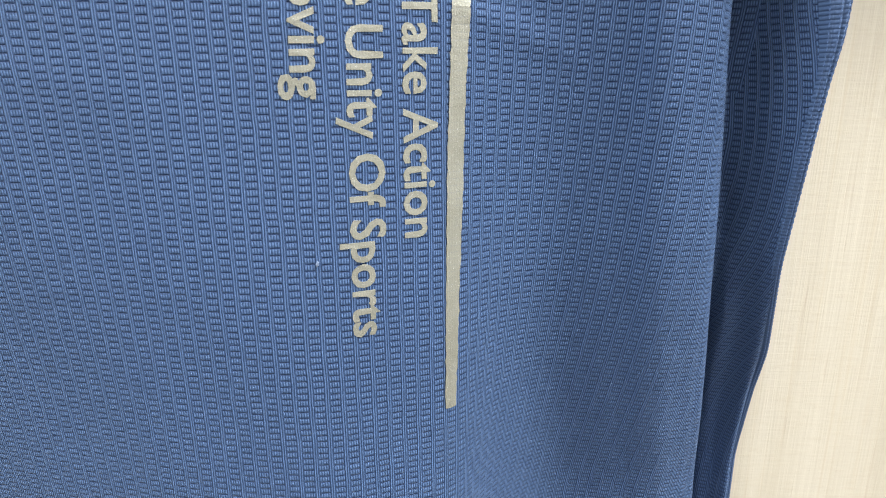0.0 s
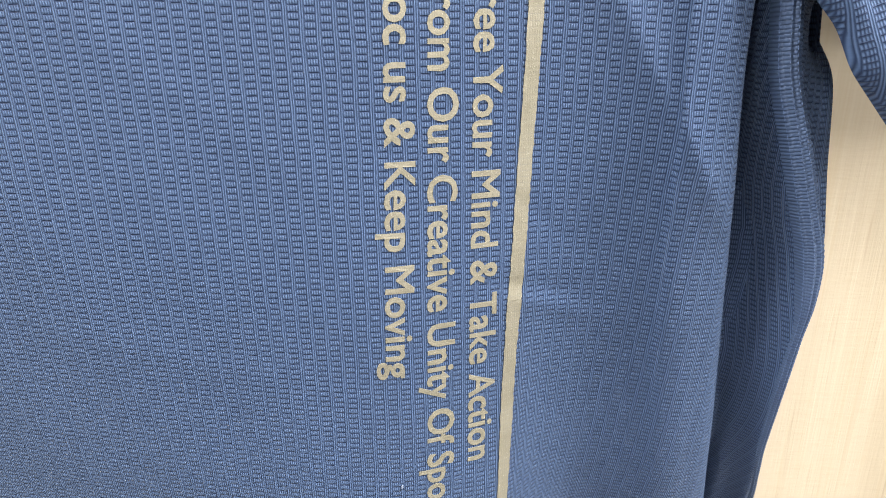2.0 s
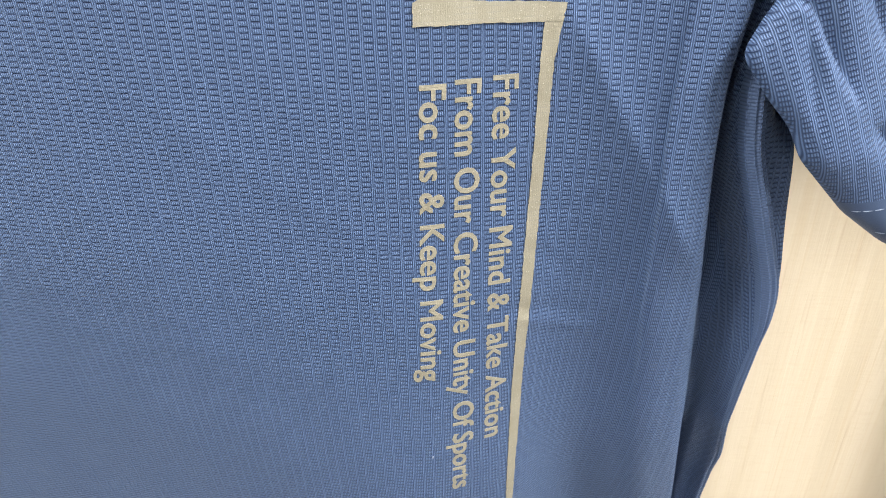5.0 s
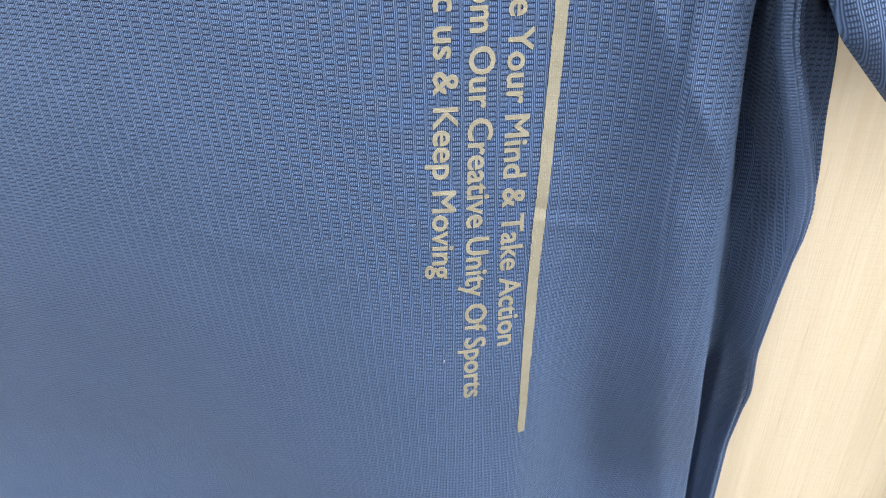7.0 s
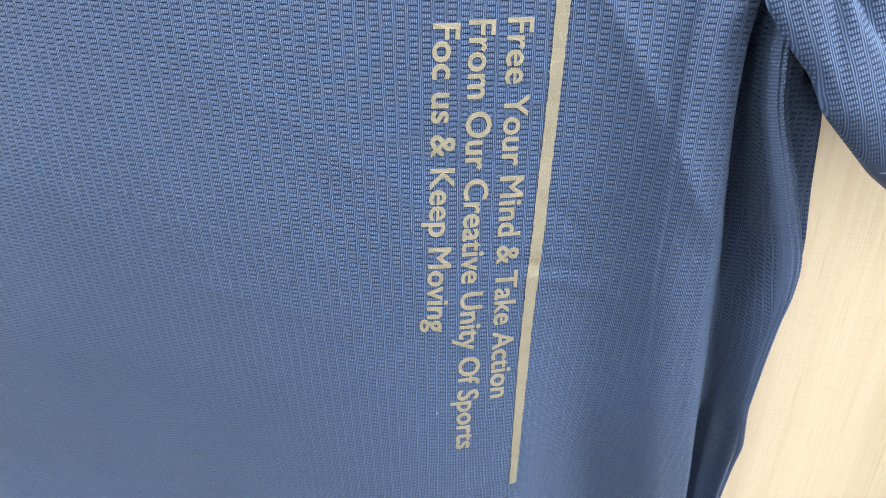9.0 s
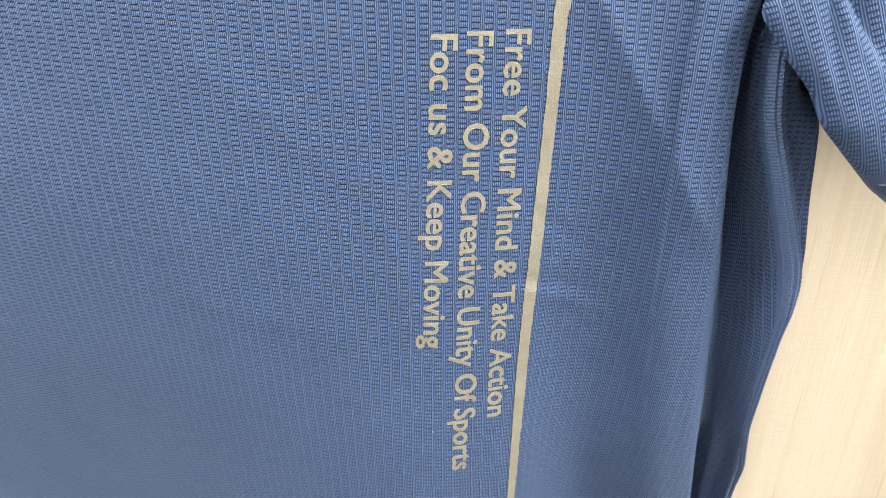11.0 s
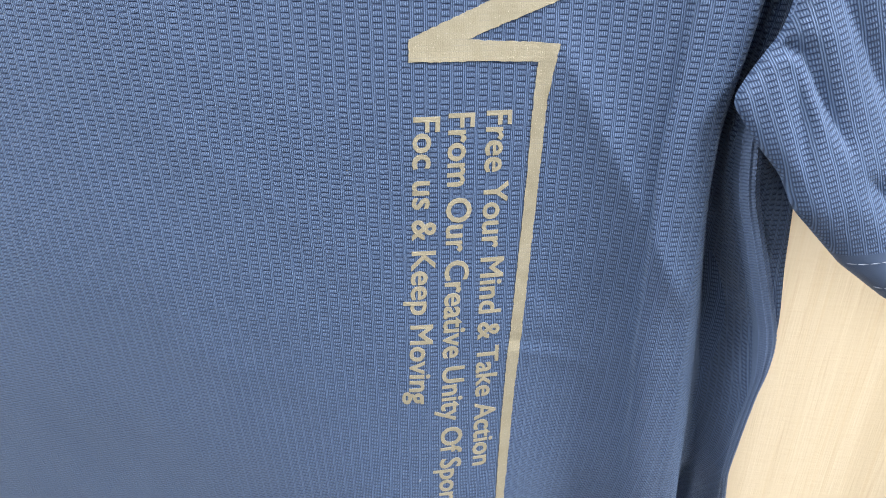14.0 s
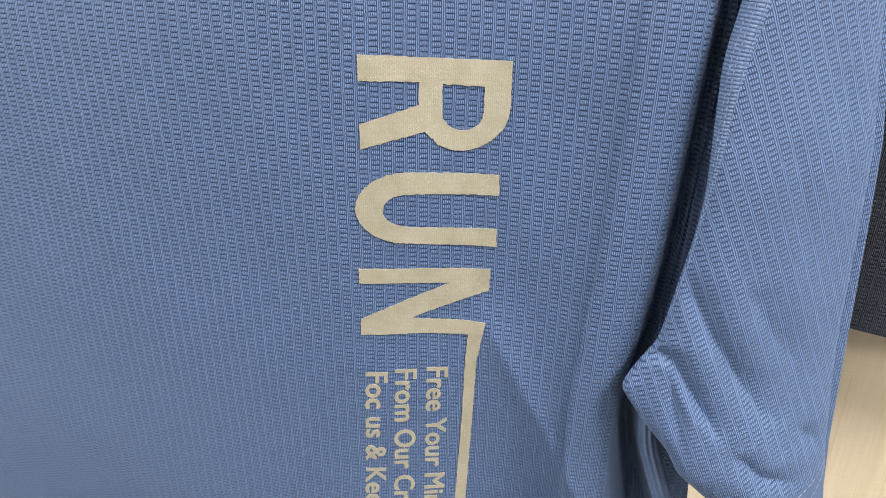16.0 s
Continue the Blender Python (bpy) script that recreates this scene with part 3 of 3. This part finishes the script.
def stripe():
    right = [(1.2892, 0.0146), (1.282, 0.0134), (1.277, 0.0126), (1.254, 0.0117), (1.206, 0.0097), (1.196, 0.0092), (1.185, 0.0086), (1.168, 0.0076), (1.137, 0.0066), (1.084, 0.0048)]
    left = [(1.084, 0.0020), (1.153, 0.0031), (1.185, 0.0044), (1.196, 0.0051), (1.250, 0.0076), (1.277, 0.0084), (1.2892, 0.0092)]
    bm = outline_mesh([[(x, z) for z, x in right] + [(x, z) for z, x in left]], 0.0016, 0.00030)
    part("stripe", bm, FOIL, front, "long tapering champagne-silver stripe", smooth=False)


stripe()


def type_mesh(body):
    cu = bpy.data.curves.new("type", "FONT")
    cu.body, cu.size, cu.resolution_u = body, 1.0, 3
    bm = flat_mesh(cu)
    # a bolder weight: move the outline outwards
    push = {}
    for e in bm.edges:
        if len(e.link_faces) == 1:
            a, b = e.verts
            side = Vector((b.co.y - a.co.y, a.co.x - b.co.x, 0)).normalized()
            middle = (a.co + b.co) / 2
            if side.dot(e.link_faces[0].calc_center_median() - middle) > 0:
                side = -side
            for v in (a, b):
                push[v] = push.get(v, Vector()) + side
    for v, d in push.items():
        v.co = v.co + d.normalized() * 0.021
    return bm


def span(bm):
    xs = [v.co.x for v in bm.verts]
    return min(xs), max(xs)


def text_line(body, z0, z1, base0, base1, cap):
    """One line of type read downwards, split into its words."""
    whole = type_mesh(body)
    low, high = span(whole)
    whole.free()
    ref = type_mesh("F")
    tall = max(v.co.y for v in ref.verts)
    ref.free()
    words = body.split(" ")
    for i, word in enumerate(words):
        bm = type_mesh(" ".join(words[:i + 1]))
        end = span(bm)[1]
        bm.free()
        bm = type_mesh(word)
        shift = end - span(bm)[1]
        for v in bm.verts:
            f = (v.co.x + shift - low) / (high - low)
            v.co = (base0 + (base1 - base0) * f + v.co.y / tall * cap, z0 + (z1 - z0) * f, 0)
        part("word", lay_on_cloth(bm, 0, 0.00018), FOIL, front, "small champagne-silver lettering", smooth=False)


text_line("Free Your Mind & Take Action", 1.2741, 1.1323, -0.0054, -0.0072, 0.0076)
text_line("From Our Creative Unity Of Sports", 1.2737, 1.1085, -0.0168, -0.0200, 0.0077)
text_line("Foc us & Keep Moving", 1.2729, 1.1652, -0.0272, -0.0308, 0.0077)


def lint():
    """A fleck of lint caught in the knit."""
    bm = bmesh.new()
    bmesh.ops.create_icosphere(bm, subdivisions=2, radius=0.0006)
    for v in bm.verts:
        v.co = Vector((v.co.x * 0.6 + -0.0275 + 0.25 * v.co.z, v.co.y * 0.5 + front_y(-0.0275, 1.128) - 0.0004, v.co.z * 1.3 + 1.128))
    return part("lint", bm, THREAD, shirt, "pale fleck of lint")


lint()


def navy_shirt():
    """A darker shirt that hangs beside the blue one; its sleeve reaches behind."""
    thing = tagged(new("t_shirt"), "dark navy knit t-shirt hanging beside the blue one, sleeve edge showing", "t-shirt")
    for name, low, x0, x1, slope in (("sleeve", 1.284, 0.132, 0.275, -0.10), ("front_panel", 0.86, 0.262, 0.72, 0.0)):
        us = np.linspace(0, 1, 40)
        zs = np.linspace(0, 1, 50)
        rows = []
        for v in zs:
            row = []
            for f, side in [(u, -1) for u in us] + [(u, 1) for u in us[::-1]]:
                x = x0 + (x1 - x0) * f
                z = low + slope * (x - x0) + (1.46 - low - slope * (x - x0)) * v
                y = 0.206 + side * 0.0085 * math.sin(math.pi * f) ** 0.4 + 0.0025 * math.sin(70 * x + 9 * z)
                row.append((x, y, z))
            rows.append(row)
        pts = np.array(rows)
        part(name, sheet(pts, pts[:, :, [0, 2]]), NAVY, thing)


navy_shirt()


# ---- the room: board behind the shirt, shop around ----
def slab(name, low, high, material, label, category, kind="structure"):
    bm = bmesh.new()
    box(bm, low, high)
    return tagged(part(name, bm, material, None, "", smooth=False), label, category, kind=kind)


BOARD_Y = 0.242
slab("wall_north", (-2.2, BOARD_Y, 0.0), (2.2, BOARD_Y + 0.02, CEILING_Z), BOARD, "pale ash wood-grain laminate board behind the shirt", "wall")
slab("wall_south", (-2.2, -3.62, 0.0), (2.2, -3.60, CEILING_Z), GREY, "plain grey painted shop wall", "wall")
slab("wall_west", (-2.22, -3.60, 0.0), (-2.2, BOARD_Y, CEILING_Z), GREY, "plain grey painted shop wall", "wall")
slab("wall_east", (2.2, -3.60, 0.0), (2.22, BOARD_Y, CEILING_Z), GREY, "plain grey painted shop wall", "wall")
slab("floor", (-2.22, -3.62, -0.03), (2.22, BOARD_Y + 0.02, 0.0), FLOOR, "plain grey shop floor", "floor")
slab("ceiling", (-2.22, -3.62, CEILING_Z), (2.22, BOARD_Y + 0.02, CEILING_Z + 0.03), WHITE, "plain white ceiling with flat light panels", "ceiling")


def ceiling_light(x, y, share):
    lamp = tagged(new("ceiling_light"), "flat white square ceiling light panel, switched on", "light", "ceiling lights")
    lamp.location = (x, y, CEILING_Z)
    bm = bmesh.new()
    for low, high in (((-0.31, -0.31, -0.02), (0.31, -0.29, 0)), ((-0.31, 0.29, -0.02), (0.31, 0.31, 0)), ((-0.31, -0.29, -0.02), (-0.29, 0.29, 0)), ((0.29, -0.29, -0.02), (0.31, 0.29, 0))):
        box(bm, low, high)
    part("frame", bm, WHITE, lamp, smooth=False)
    bm = bmesh.new()
    box(bm, (-0.289, -0.289, -0.012), (0.289, 0.289, -0.004))
    part("diffuser", bm, LIT, lamp, smooth=False)
    data = bpy.data.lights.new("panel", "AREA")
    data.energy, data.size, data.color = LAMP_POWER * share, 0.55, (1.0, 0.97, 0.92)
    light = new("panel", data)
    light.location = (x, y, CEILING_Z - 0.03)


for place, share in zip(PANEL_PLACES, PANEL_SHARES):
    ceiling_light(*place, share)
